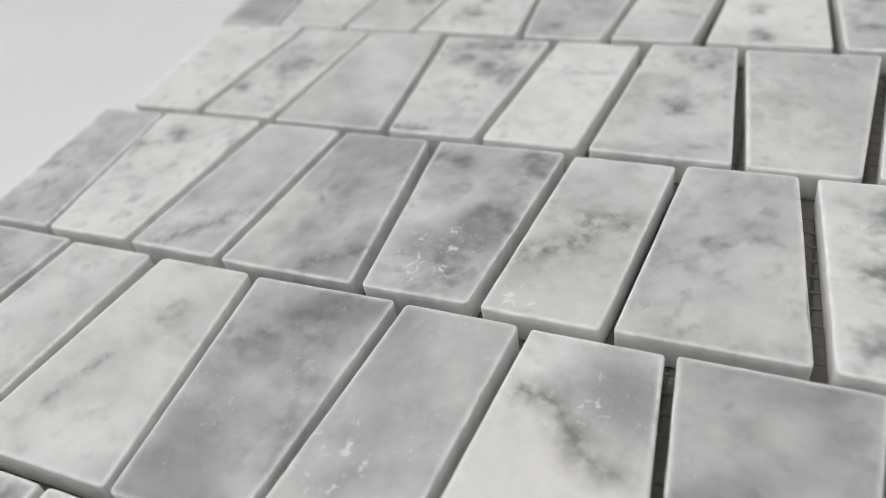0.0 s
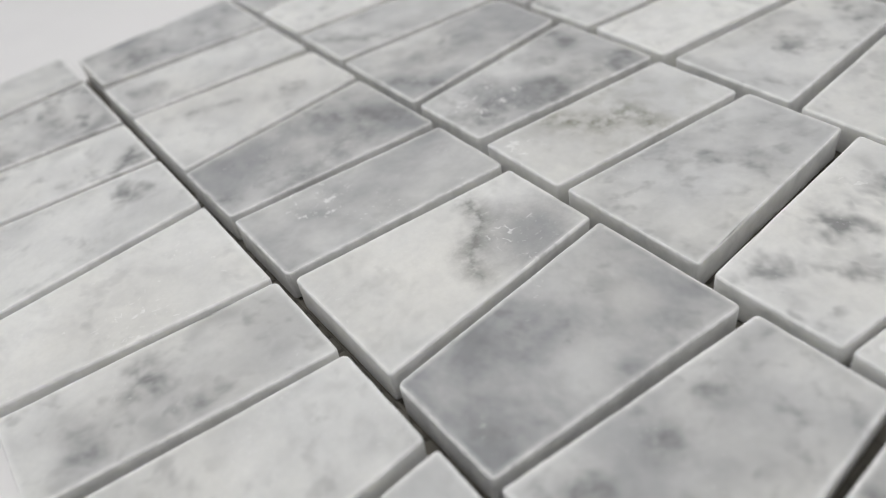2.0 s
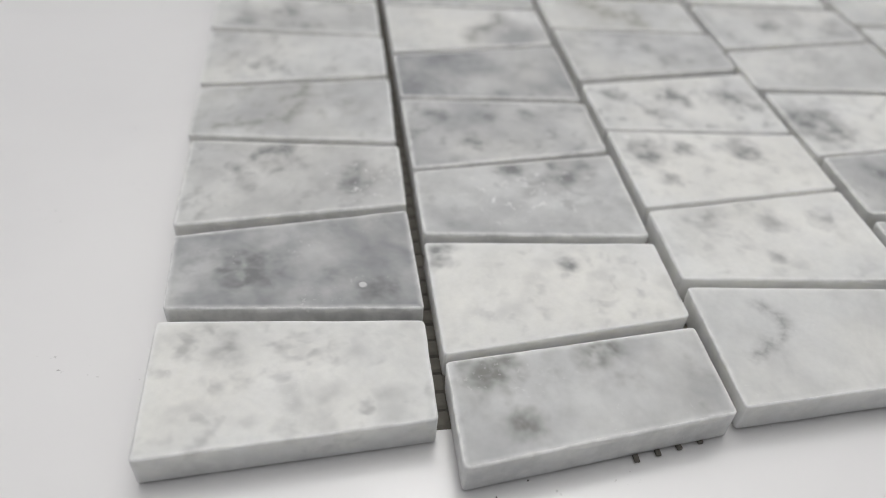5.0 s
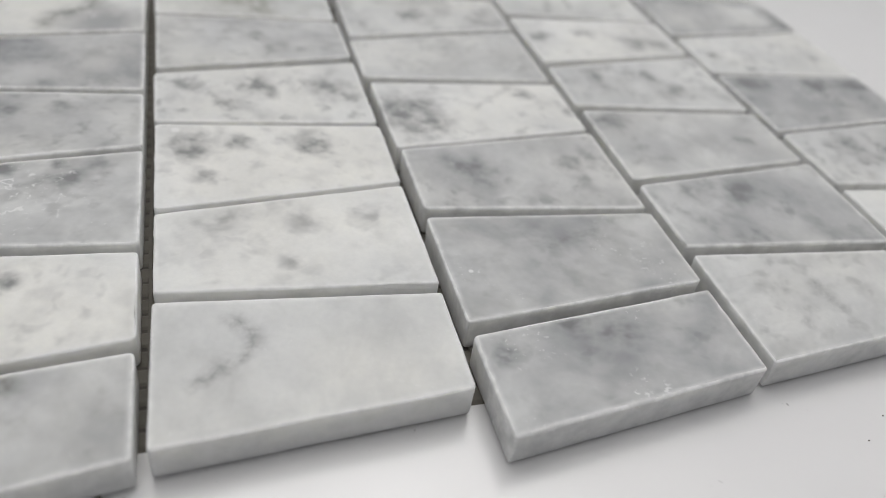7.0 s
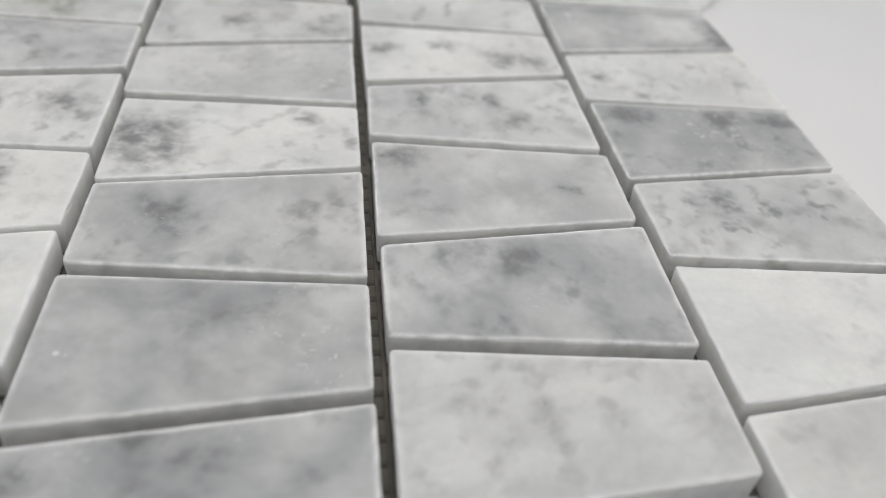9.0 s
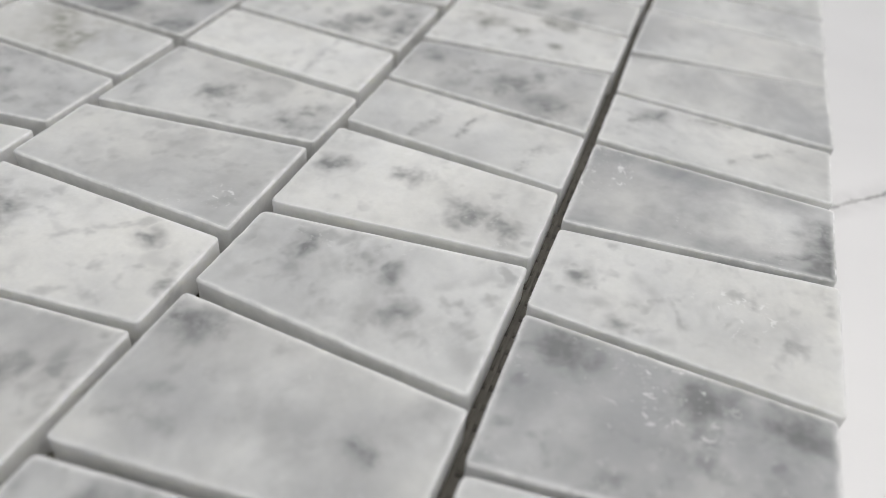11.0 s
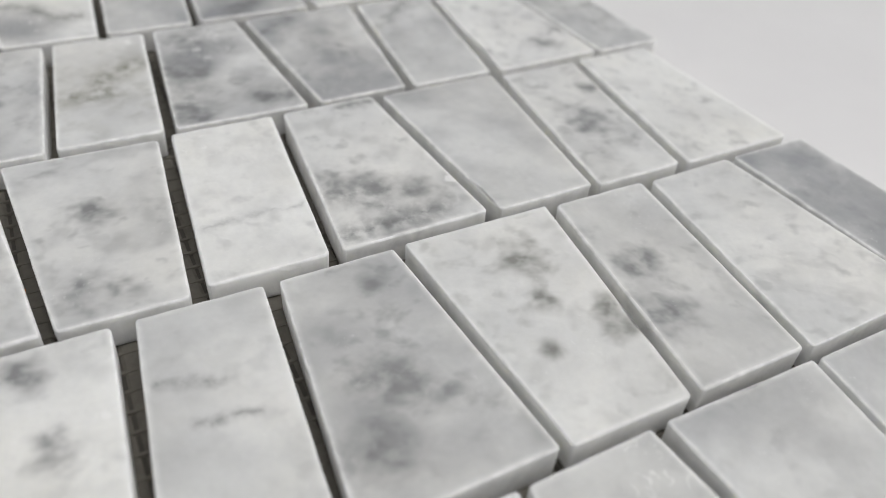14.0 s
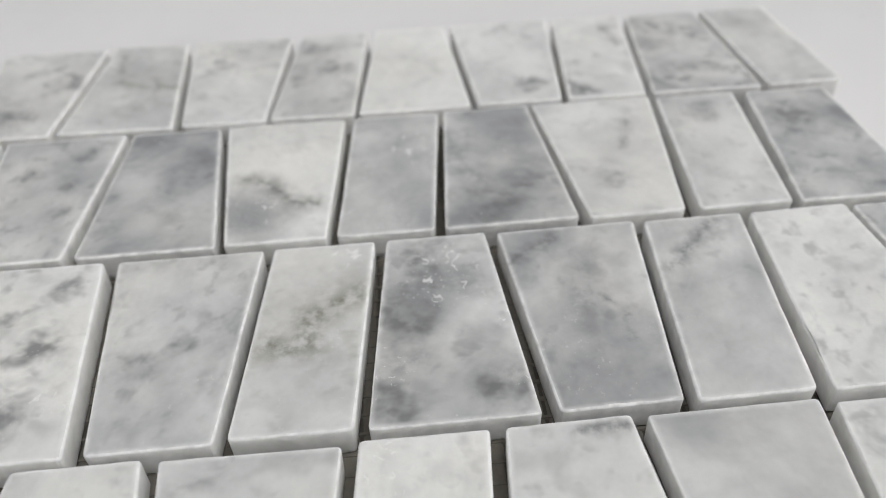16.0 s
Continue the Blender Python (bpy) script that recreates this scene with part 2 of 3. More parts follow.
def table_paint():
    m = Nodes("glazed_white_top")
    p = m.t.nodes.new("ShaderNodeTexCoord").outputs["Object"]
    veil = m.noise(p, 7, 4, 0.6, 0.8)
    colour = m.mix(m.span(veil, 0.35, 0.75), (0.78, 0.77, 0.765), (0.73, 0.72, 0.72))
    # one thin grey vein that runs out from under the sheet
    sway = m.t.nodes.new("ShaderNodeTexNoise")
    for key, value in (("Vector", p), ("Scale", 160.0), ("Detail", 4.0), ("Roughness", 0.65)):
        m.set(sway, key, value)
    swayed = m.vec("ADD", p, m.scaled(m.vec("SUBTRACT", sway.outputs["Color"], (0.5, 0.5, 0.5)), 0.004))
    bends = ((0.262, 0.128, 0), (0.303, 0.149, 0), (0.313, 0.158, 0), (0.3245, 0.170, 0), (0.362, 0.182, 0))
    vein = None
    for a, b in zip(bends, bends[1:]):
        d = m.off_line(swayed, a, b)
        one = m.math("MAXIMUM", m.span(d, 0.0011, 0.0), m.math("MULTIPLY", m.span(d, 0.006, 0.0), 0.22))
        vein = one if vein is None else m.math("MAXIMUM", vein, one)
    vein = m.math("MULTIPLY", vein, m.span(m.noise(p, 240, 3, 0.6), 0.3, 0.6, 0.35, 0.9))
    colour = m.mix(vein, colour, (0.22, 0.21, 0.21))
    smut = m.math("MULTIPLY", m.span(m.noise(p, 900, 2), 0.70, 0.76), m.span(m.noise(p, 60, 2), 0.58, 0.7))
    colour = m.mix(m.math("MULTIPLY", smut, 0.6), colour, (0.2, 0.19, 0.18))
    m.t.links.new(colour, m.bsdf.inputs["Base Color"])
    m.t.links.new(m.span(m.noise(p, 90, 3), 0.3, 0.7, 0.3, 0.4), m.bsdf.inputs["Roughness"])
    m.bsdf.inputs["IOR"].default_value = 1.5
    m.bsdf.inputs["Coat Weight"].default_value = 1.0
    m.bsdf.inputs["Coat IOR"].default_value = 1.45
    m.bsdf.inputs["Coat Roughness"].default_value = 0.12
    m.bump(m.noise(p, 320, 2), 0.05, 0.0002)
    return m.mat


def plain(name, colour, colour2, scale, rough, bump=0.0):
    m = Nodes(name)
    p = m.t.nodes.new("ShaderNodeTexCoord").outputs["Object"]
    m.t.links.new(m.mix(m.noise(p, scale, 4, 0.6), colour, colour2), m.bsdf.inputs["Base Color"])
    m.bsdf.inputs["Roughness"].default_value = rough
    if bump:
        m.bump(m.noise(p, scale * 4, 3), 0.4, bump)
    return m.mat


# arris: crushed white, plus the bright edge line put into its colour
MARBLE, SAWN, ARRIS = marble("honed_marble", False), marble("sawn_marble_side", True, 0.4, 0.65), marble("worn_glow_arris", True, 0.35, 0.85)
TABLE = table_paint()
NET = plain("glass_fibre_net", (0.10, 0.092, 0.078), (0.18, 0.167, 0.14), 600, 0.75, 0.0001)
UNDERLAY = plain("dark_brown_film", (0.045, 0.04, 0.034), (0.08, 0.072, 0.06), 500, 0.7)
LEG = plain("painted_leg", (0.6, 0.6, 0.6), (0.68, 0.68, 0.67), 30, 0.5)
FLOOR = plain("grey_floor", (0.32, 0.31, 0.30), (0.42, 0.41, 0.40), 6, 0.6)
RUST = plain("rust_flake", (0.35, 0.12, 0.03), (0.5, 0.2, 0.06), 900, 0.6)
GRIT = plain("dark_grit", (0.08, 0.075, 0.07), (0.16, 0.15, 0.14), 900, 0.8)


# ---------------------------------------------------------------- building helpers
def mesh_of(name, bm, *materials):
    me = bpy.data.meshes.new(name)
    bm.normal_update()
    bm.to_mesh(me)
    bm.free()
    for mat in materials:
        me.materials.append(mat)
    return me


def part(name, bm, material, parent, label=""):
    ob = new(name, mesh_of(name, bm, material))
    ob.parent = parent
    return tagged(ob, label) if label else ob


def block(bm, lo, hi, edge=0.0):
    lo, hi = Vector(lo), Vector(hi)
    made = bmesh.ops.create_cube(bm, size=1, matrix=Matrix.LocRotScale((lo + hi) / 2, None, hi - lo))
    if edge:
        edges = {e for v in made["verts"] for e in v.link_edges}
        bmesh.ops.bevel(bm, geom=list(edges), offset=edge, segments=2, affect="EDGES", profile=0.5)
    return bm


# ---------------------------------------------------------------- the setting: table and floor
floor_bm = bmesh.new()
block(floor_bm, (-30, -30, TABLE_Z - 0.80), (30, 30, TABLE_Z - 0.75))
floor = tagged(new("floor", mesh_of("floor", floor_bm, FLOOR)), "plain grey floor under the table", "floor", kind="structure")

table = tagged(new("table"), "white table with a glossy stone top under the mosaic sheet", "table")
part("tabletop", block(bmesh.new(), (-0.75, -0.70, TABLE_Z - 0.03), (1.05, 0.95, TABLE_Z), 0.002), TABLE, table, "glossy white faintly veined stone top")
for lx, ly in ((-0.68, -0.63), (0.98, -0.63), (-0.68, 0.88), (0.98, 0.88)):
    part("leg", block(bmesh.new(), (lx - 0.025, ly - 0.025, TABLE_Z - 0.75), (lx + 0.025, ly + 0.025, TABLE_Z - 0.03), 0.003), LEG, table)

# ---------------------------------------------------------------- the mosaic sheet
# Six rows of chips. Their slanting joints repeat from every second row to the next: the first and last numbers are
# the ends of the row. Millimetres along the row, on the low and the high side of the row.
ROWS = {"a": (-0.7, 48.4), "b": (51.3, 99.3), "c": (101.2, 150.0), "d": (151.9, 200.8), "e": (203.0, 251.7), "f": (254.2, 302.8)}
ODD = ((-18.0, 12.2, 36.0, 68.3, 92.6, 124.6, 148.9, 172.4, 204.8, 228.4, 252.7, 274.0),
       (-13.3, 8.2, 40.4, 64.6, 96.7, 120.5, 143.6, 175.5, 199.9, 223.0, 255.2, 276.5))
EVEN = ((-24.8, -2.2, 29.4, 53.7, 85.6, 109.6, 142.0, 166.3, 190.3, 222.3, 246.5, 268.8),
        (-18.8, 2.5, 25.9, 57.9, 82.3, 114.1, 138.0, 161.3, 193.3, 217.2, 240.8, 271.0))


# How each chip was laid by hand: moved (mm along and across its length), turned (degrees), grown in width, length and taper.
LAID = {}


def laid(key, dx, dy, turn, wide, long, taper):
    LAID[key] = (dx / 1000, dy / 1000, radians(turn), wide, long, taper)


laid("a0", 0.23, -0.88, -0.32, 0.038, -0.015, 0.044)
laid("a1", 0.62, -0.10, 0.94, -0.048, -0.026, 0.017)
laid("a2", 0.25, 0.32, -0.68, 0.008, -0.010, -0.014)
laid("a3", -0.04, 0.57, -1.35, -0.021, 0.002, 0.009)
laid("a4", 0.19, 0.49, -0.90, -0.008, -0.002, -0.001)
laid("a5", 0.12, 0.47, -0.99, -0.015, -0.004, 0.057)
laid("a6", 0.10, 0.02, -0.37, -0.010, -0.004, 0.018)
laid("b0", -0.39, -0.02, 0.09, -0.009, 0.002, -0.013)
laid("b1", -0.41, 0.00, 0.32, -0.008, 0.007, -0.021)
laid("b2", -0.25, 0.51, -0.30, -0.014, 0.005, 0.009)
laid("b3", -0.20, -0.01, 0.21, -0.020, 0.004, -0.032)
laid("b4", -0.28, 0.01, 0.12, -0.003, 0.001, -0.004)
laid("b5", -0.38, -0.12, -0.09, -0.003, -0.008, 0.002)
laid("b6", -0.47, 0.03, 0.05, -0.010, 0.003, 0.003)
laid("b7", -0.60, -0.26, 0.86, -0.005, 0.006, -0.010)
laid("b8", -0.48, -0.13, 0.52, 0.009, 0.007, -0.047)
laid("b9", -0.56, 0.38, 0.89, -0.042, 0.002, 0.012)
laid("b10", -0.05, 0.60, -0.20, -0.002, -0.002, 0.003)
laid("c0", -0.28, -0.12, -1.00, 0.031, -0.005, 0.033)
laid("c1", 0.15, 0.63, -0.04, -0.012, -0.004, 0.006)
laid("c2", 0.24, -0.09, -0.22, -0.014, -0.003, -0.011)
laid("c3", 0.01, -0.77, 0.26, -0.008, -0.003, 0.009)
laid("c4", 0.09, 0.19, 0.19, -0.021, -0.010, -0.025)
laid("c5", -0.39, -0.02, -0.11, -0.027, -0.015, 0.022)
laid("c6", -0.12, -0.20, 0.44, -0.024, -0.009, 0.001)
laid("c7", -0.28, 0.03, 0.58, -0.035, -0.013, -0.017)
laid("c8", -0.00, -0.13, 0.31, -0.011, -0.009, -0.001)
laid("c9", 0.11, -0.12, 1.37, -0.028, -0.008, 0.012)
laid("c10", -0.07, -0.71, 0.91, -0.007, -0.010, -0.016)
laid("d0", 0.23, -0.20, 0.02, -0.015, -0.001, 0.006)
laid("d1", 0.29, 0.35, -0.49, -0.002, -0.005, 0.002)
laid("d2", 0.57, 0.45, -0.44, -0.014, -0.012, 0.019)
laid("d3", 0.31, -0.04, 0.15, -0.009, -0.005, 0.001)
laid("d4", -0.26, 0.22, 0.16, -0.037, 0.013, 0.026)
laid("d5", 0.29, -0.26, -0.67, -0.048, 0.007, -0.018)
laid("d6", -0.42, -0.06, -0.29, -0.015, -0.011, 0.019)
laid("d7", -0.57, 0.07, 0.56, -0.027, -0.012, 0.018)
laid("d8", -0.23, 0.18, 0.57, -0.013, -0.001, 0.002)
laid("d9", 0.40, -0.01, -0.15, -0.044, -0.009, 0.017)
laid("d10", 0.55, -0.11, 0.47, 0.010, 0.004, 0.002)
laid("e0", 0.32, -0.12, -0.33, -0.010, 0.001, -0.003)
laid("e1", 0.34, 0.20, -0.34, -0.020, -0.002, 0.003)
laid("e2", 0.17, -0.05, -0.69, -0.016, -0.003, -0.010)
laid("e3", -0.01, 0.00, -0.89, -0.024, -0.010, 0.051)
laid("e4", -0.01, -0.01, 0.20, -0.030, -0.010, 0.003)
laid("e5", 0.10, 0.10, -0.46, -0.041, -0.005, 0.044)
laid("e6", -0.24, -0.01, 0.25, -0.005, -0.001, 0.016)
laid("e7", -0.05, -0.16, -0.19, -0.021, 0.009, -0.015)
laid("e8", 0.06, 0.21, 0.11, 0.002, -0.002, 0.032)
laid("e9", 0.28, 0.43, 1.23, -0.001, -0.004, 0.048)
laid("e10", 0.13, -0.14, 0.39, 0.015, -0.005, -0.015)
laid("f0", -0.25, -0.18, 0.59, -0.015, 0.011, 0.013)
laid("f1", 0.05, -0.42, -0.41, 0.013, -0.002, -0.011)
laid("f2", -0.33, 0.36, -0.20, 0.001, -0.023, 0.011)
laid("f3", -0.81, -0.06, 0.05, 0.016, -0.030, 0.007)
laid("f4", -0.25, 0.00, -0.57, 0.004, 0.001, 0.014)
laid("f5", -0.31, -0.08, -0.76, 0.009, -0.007, 0.030)
laid("f6", -0.17, 0.54, -0.35, -0.025, -0.004, -0.016)
laid("f7", 0.01, 0.29, 1.18, 0.012, 0.007, 0.041)
laid("f8", -0.14, 0.29, -0.48, 0.001, 0.006, -0.001)
laid("f9", 0.04, -0.39, 0.15, -0.027, -0.002, 0.020)


def settled(key, corners):
    """A chip's corners after its own small shift, turn and cut."""
    dx, dy, turn, wide, long, taper = LAID.get(key, (0, 0, 0, 0, 0, 0))
    mid = sum((Vector(c) for c in corners), Vector((0, 0))) / 4
    done = []
    for c in corners:
        p = Vector(c) - mid
        done.append((mid.x + p.x * (1 + long) + dx - turn * p.y, mid.y + p.y * (1 + wide + taper * p.x / 0.025) + dy + turn * p.x))
    return done


def outline(corners, rnd):
    """The rounded, slightly uneven outline of a chip, counter-clockwise, from its four corners."""
    pts = []
    n = len(corners)
    for i in range(n):
        c, a, b = Vector(corners[i]), Vector(corners[i - 1]), Vector(corners[(i + 1) % n])
        r = rnd.uniform(0.0006, 0.0013)
        u, v = (a - c).normalized(), (b - c).normalized()
        for k in range(4):
            s = k / 3
            pts.append(c + u * r * (1 - s) ** 2 + v * r * s ** 2)
        far = c + v * r
        end = b + (c - b).normalized() * 0.0011
        for k in range(1, 9):
            side = Vector((-v.y, v.x))
            pts.append(far.lerp(end, k / 9) + side * rnd.gauss(0, 0.000025))
    return pts


def chip(name, corners, rnd, parent, broken=None):
    """One marble chip: honed top, worn arris, sawn sides. broken: a corner that has flaked away."""
    mid = sum((Vector(c) for c in corners), Vector((0, 0))) / 4
    ring0 = [p - mid for p in outline(corners, rnd)]
    n = len(ring0)
    arris = rnd.uniform(0.0002, 0.00034)
    bm = bmesh.new()
    rings = []
    for inset, z in ((arris * 1.5, 0.0), (arris * 0.75, -arris * 0.13), (arris * 0.22, -arris * 0.5), (0.0, -arris * 1.3), (0.00002, -0.0013), (0.00005, -THICK * 0.5), (0.00012, -THICK)):
        ring = []
        for i, p in enumerate(ring0):
            out = (ring0[(i + 1) % n] - ring0[i - 1]).normalized()
            out = Vector((out.y, -out.x))
            wear = 1 + max(-0.5, rnd.gauss(0, 0.18)) if z > -0.0005 and inset else 1
            nick = 0.0005 * max(0, rnd.gauss(0, 1) - 2.2) if -0.001 < z < 0 else 0
            q = p - out * (inset * wear + nick)
            ring.append(Vector((q.x, q.y, z + rnd.gauss(0, 0.00002) if z else 0.0)))
        rings.append(ring)
    if broken:
        spot, way, depth = broken
        spot = Vector(spot) - mid.to_3d()
        way = Vector(way).normalized()
        for ring in rings:
            for q in ring:
                over = (q - spot).dot(way) + depth + rnd.gauss(0, 0.00025)
                if over > 0 and (q - spot).length < 0.014:
                    q -= way * over
    edge_glow = bm.verts.layers.float.new("edge_glow")
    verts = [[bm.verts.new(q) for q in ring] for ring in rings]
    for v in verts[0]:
        v[edge_glow] = 1.0
    # the honed face: a quad, and round it a band whose painted edge glow fades inwards
    flat = [Vector(c) - mid for c in corners]
    heart = []
    for i in range(4):
        u, v = (flat[i - 1] - flat[i]).normalized(), (flat[(i + 1) % 4] - flat[i]).normalized()
        p = flat[i] + (u + v) * 0.0013 / abs(u.cross(v))
        heart.append(Vector((p.x, p.y, 0)))
    inner = [bm.verts.new(p) for p in heart]
    along = []
    for i in range(4):
        steps = [bm.verts.new(heart[i].lerp(heart[(i + 1) % 4], k / 9)) for k in range(1, 9)]
        along.append(steps)
    loop = []
    for i in range(4):
        loop += [inner[i]] * 4 + along[i]
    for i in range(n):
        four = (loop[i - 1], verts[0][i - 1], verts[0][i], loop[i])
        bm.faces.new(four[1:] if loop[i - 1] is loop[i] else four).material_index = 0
    inner = [v for i in range(4) for v in (inner[i], *along[i])]
    top = bm.faces.new(inner)
    top.material_index = 0
    bm.faces.new(list(reversed(verts[-1]))).material_index = 1
    for k in range(len(verts) - 1):
        for i in range(n):
            f = bm.faces.new((verts[k][i - 1], verts[k + 1][i - 1], verts[k + 1][i], verts[k][i]))
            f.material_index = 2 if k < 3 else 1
            f.smooth = k < 3
            if broken and k > 2 and (f.calc_center_median() - spot).length < 0.012 and f.calc_center_median().x < spot.x + 0.0012:
                f.material_index = 2
    bmesh.ops.recalc_face_normals(bm, faces=bm.faces)
    ob = new("tile", mesh_of("tile", bm, MARBLE, SAWN, ARRIS))
    ob.parent = parent
    lean = 0.0035
    ob.matrix_basis = Matrix.LocRotScale((mid.x, mid.y, rnd.uniform(-0.00015, 0.00015)), Euler((rnd.gauss(0, lean), rnd.gauss(0, lean), 0)), None)
    return ob


sheet = tagged(new("mosaic_sheet"), "sheet of trapezoid grey-veined white marble chips on a fibre net", "tile sheet")
chips = {}
rnd = random.Random(7)
for r, (row, (x0, x1)) in enumerate(ROWS.items()):
    low, high = EVEN if r % 2 else ODD
    for k in range(11):
        g = JOINT / 2
        y00 = low[k] / 1000 + (g if k else 0)
        y01 = low[k + 1] / 1000 - (g if k < 10 else 0)
        y10 = high[k] / 1000 + (g if k else 0)
        y11 = high[k + 1] / 1000 - (g if k < 10 else 0)
        corners = ((x0 / 1000, y00), (x1 / 1000, y10), (x1 / 1000, y11), (x0 / 1000, y01))
        corners = settled(row + str(k), corners)
        broken = ((corners[0][0], corners[0][1], -0.004), (-1.0, -0.1, 0.0), 0.0003) if row + str(k) == "d0" else None
        chips[row + str(k)] = chip("tile", corners, rnd, sheet, broken)


def marks(key, lines=(), patches=()):
    """The streaks (from, to, half width in mm, strength) and one soft patch (middle, radius, greyer or paler) of a chip."""
    ob = chips[key]
    for name, (x0, y0, x1, y1, w, s) in zip("abcd", list(lines) + [(900, 900, 901, 900, 1, 0)] * 4):
        ob["streak_" + name] = [x0 / 1000, y0 / 1000, w / 1000]
        ob["streak_end_" + name] = [x1 / 1000, y1 / 1000, float(s)]
    x, y, r, s = (list(patches) + [(900, 900, 1, 0)])[0]
    ob["patch"], ob["patch_grey"] = [x / 1000, y / 1000, r / 1000], float(s)


def stone(key, tone, spots=0.3, vein=0.2, warm=0.0, flecks=0.3, blot=0.0, at=(), white=(900, 900, 0), label=""):
    """The look of one chip: greyness, spots, veins, warmth, flecks, its blotches and its
    white crystals (mm from its middle, and their radius)."""
    ob = chips[key]
    if label:
        tagged(ob, label)
    ob["tone"], ob["spots"], ob["vein"], ob["warm"], ob["flecks"], ob["blot"] = float(tone), float(spots), float(vein), float(warm), float(flecks), float(blot)
    ob["white_at"] = [v / 1000 for v in white]
    marks(key)
    for name, place in zip(("blot_a", "blot_b", "blot_c", "blot_d"), list(at) + [(900, 900, 0)] * 4):
        ob[name] = [place[0] / 1000, place[1] / 1000, place[2] / 1000]


stone("a0", 0.08, 0.35, 0.1, blot=0.6, at=((-11, 7, 3.5),))
stone("a1", 0.55, 0.3, 0.2, flecks=0.5, blot=1.0, at=((-10, 0, 7), (16, -9, 4),), white=(13, -7, 0.7))
stone("a2", 0.28, 0.35, 0.2, flecks=0.8, blot=1.0, at=((-4, 10, 6), (14, -1, 5), (-13, 4, 2),), white=(17, -3, 9))
stone("a3", 0.36, 0.25, 0.15, warm=0.6, blot=0.0)
stone("a4", 0.3, 0.28, 0.1, blot=1.0, at=((-8, -5, 3.5), (-18, 10, 2),))
stone("a5", 0.3, 0.35, 0.1, blot=1.0, at=((-15, -3, 4), (-2, 3, 4), (5, -7, 3),))
stone("a6", 0.12, 0.15, 0.2, flecks=0.9, white=(0, -7, 6))
stone("a7", 0.25, 0.3, 0.4, blot=1.0, at=((15, 4, 4),))
stone("a8", 0.2, 0.3, 0.15, blot=1.0, at=((-17, 8, 2.5), (20, -10, 3),))
stone("a9", 0.4, 0.8, 0.5, blot=0.0)
stone("a10", 0.48, 0.2, 0.1)
stone("b0", 0.42, 0.3, 0.2, warm=0.4, blot=1.0, at=((-17, 5, 5), (5, 10, 5), (-13, -6, 3),))
stone("b1", 0.06, 0.2, 0.0, blot=1.0, at=((-22, 11, 3.5), (4, 6, 2),))
stone("b2", 0.42, 0.3, 0.2, flecks=0.6, blot=1.0, at=((10, 8, 6), (-3, 10, 4),), white=(-1, 4, 14), label="grey marble chip with shell-like crystals")
stone("b3", 0.42, 0.45, 0.1, blot=1.0, at=((-4, 5, 3), (-16, 7, 3.5), (-8, -5, 3), (8, 6, 3),))
stone("b4", 0.66, 0.45, 0.0, blot=0.4, at=((-10, 1, 6),))
stone("b5", 0.18, 0.1, 0.15, warm=0.3, blot=0.0, white=(12, -4, 7), label="white marble chip with a brown curved vein")
stone("b6", 0.48, 0.1, 0.1, flecks=0.6, white=(-8, 5, 7))
stone("b7", 0.52, 0.35, 0.2, blot=1.0, at=((17, -3, 6), (9, 5, 4),), white=(20, -16, 2))
stone("b8", 0.26, 0.15, 0.15, blot=1.0, at=((10, -3, 3),))
stone("b9", 0.38, 0.25, 0.1, blot=1.0, at=((-16, 1, 4),))
stone("b10", 0.58, 0.5, 0.4, blot=1.0, at=((-10, -2, 7),))
stone("c0", 0.22, 0.0, 0.15, blot=0.0)
stone("c1", 0.08, 0.18, 0.05, blot=0.6, at=((-13, 7, 5), (3, 6, 3.4), (16, 6, 3.5), (-1, -6, 2),))
stone("c2", 0.06, 0.2, 0.0, blot=1.0, at=((-17, 6.5, 5.5), (8.4, 5.6, 5), (-15.6, -5.2, 2.4), (-7.3, 6.9, 3)), white=(-20.5, 12.5, 2.5), label="white marble chip with a dark crystalline pit")
stone("c3", 0.12, 0.45, 0.0, blot=1.0, at=((-1.5, 3.5, 5), (15.8, 1.5, 5), (-17, 5, 3.5), (-8, -5, 3)), white=(12, 10, 3))
stone("c4", 0.42, 0.4, 0.2, blot=1.0, at=((5, -5, 3.5), (1, 1, 3),))
stone("c5", 0.25, 0.2, 0.1, warm=0.9, blot=0.0, white=(-19, 6, 4), label="pale marble chip with an olive-brown stain")
stone("c6", 0.36, 0.4, 0.2, flecks=0.8, blot=1.0, at=((18.7, -10.2, 5), (18.4, 8.4, 5), (-1.2, -7.1, 6), (-16, -4, 5)), white=(-12, 1, 9), label="grey marble chip with white crackled veins")
stone("c7", 0.5, 0.3, 0.15, blot=0.0)
stone("c8", 0.38, 0.2, 0.15, blot=0.0)
stone("c9", 0.14, 0.4, 0.2, blot=1.0, at=((15, 4, 4),))
stone("c10", 0.45, 0.5, 0.2)
stone("d0", 0.5, 0.35, 0.1, flecks=0.6, blot=1.0, at=((-20, 3, 2.5), (-6, 8, 4), (1, 6, 4),), white=(1, -8, 4), label="grey marble chip with a broken corner")
stone("d1", 0.5, 0.2, 0.2, warm=0.2, flecks=0.6, white=(-20, -2, 0.7))
stone("d2", 0.38, 0.5, 0.2, blot=1.0, at=((-9, 3, 4), (13, 3, 3),))
stone("d3", 0.1, 0.3, 0.1, blot=1.0, at=((-19, -2, 7), (-14, 2, 4), (14, 7, 2.5), (23, -2, 2),))
stone("d4", 0.32, 0.2, 0.1, white=(19, -6, 4))
stone("d5", 0.32, 0.4, 0.2, blot=1.0, at=((-4, -1, 4), (17, -3, 5),))
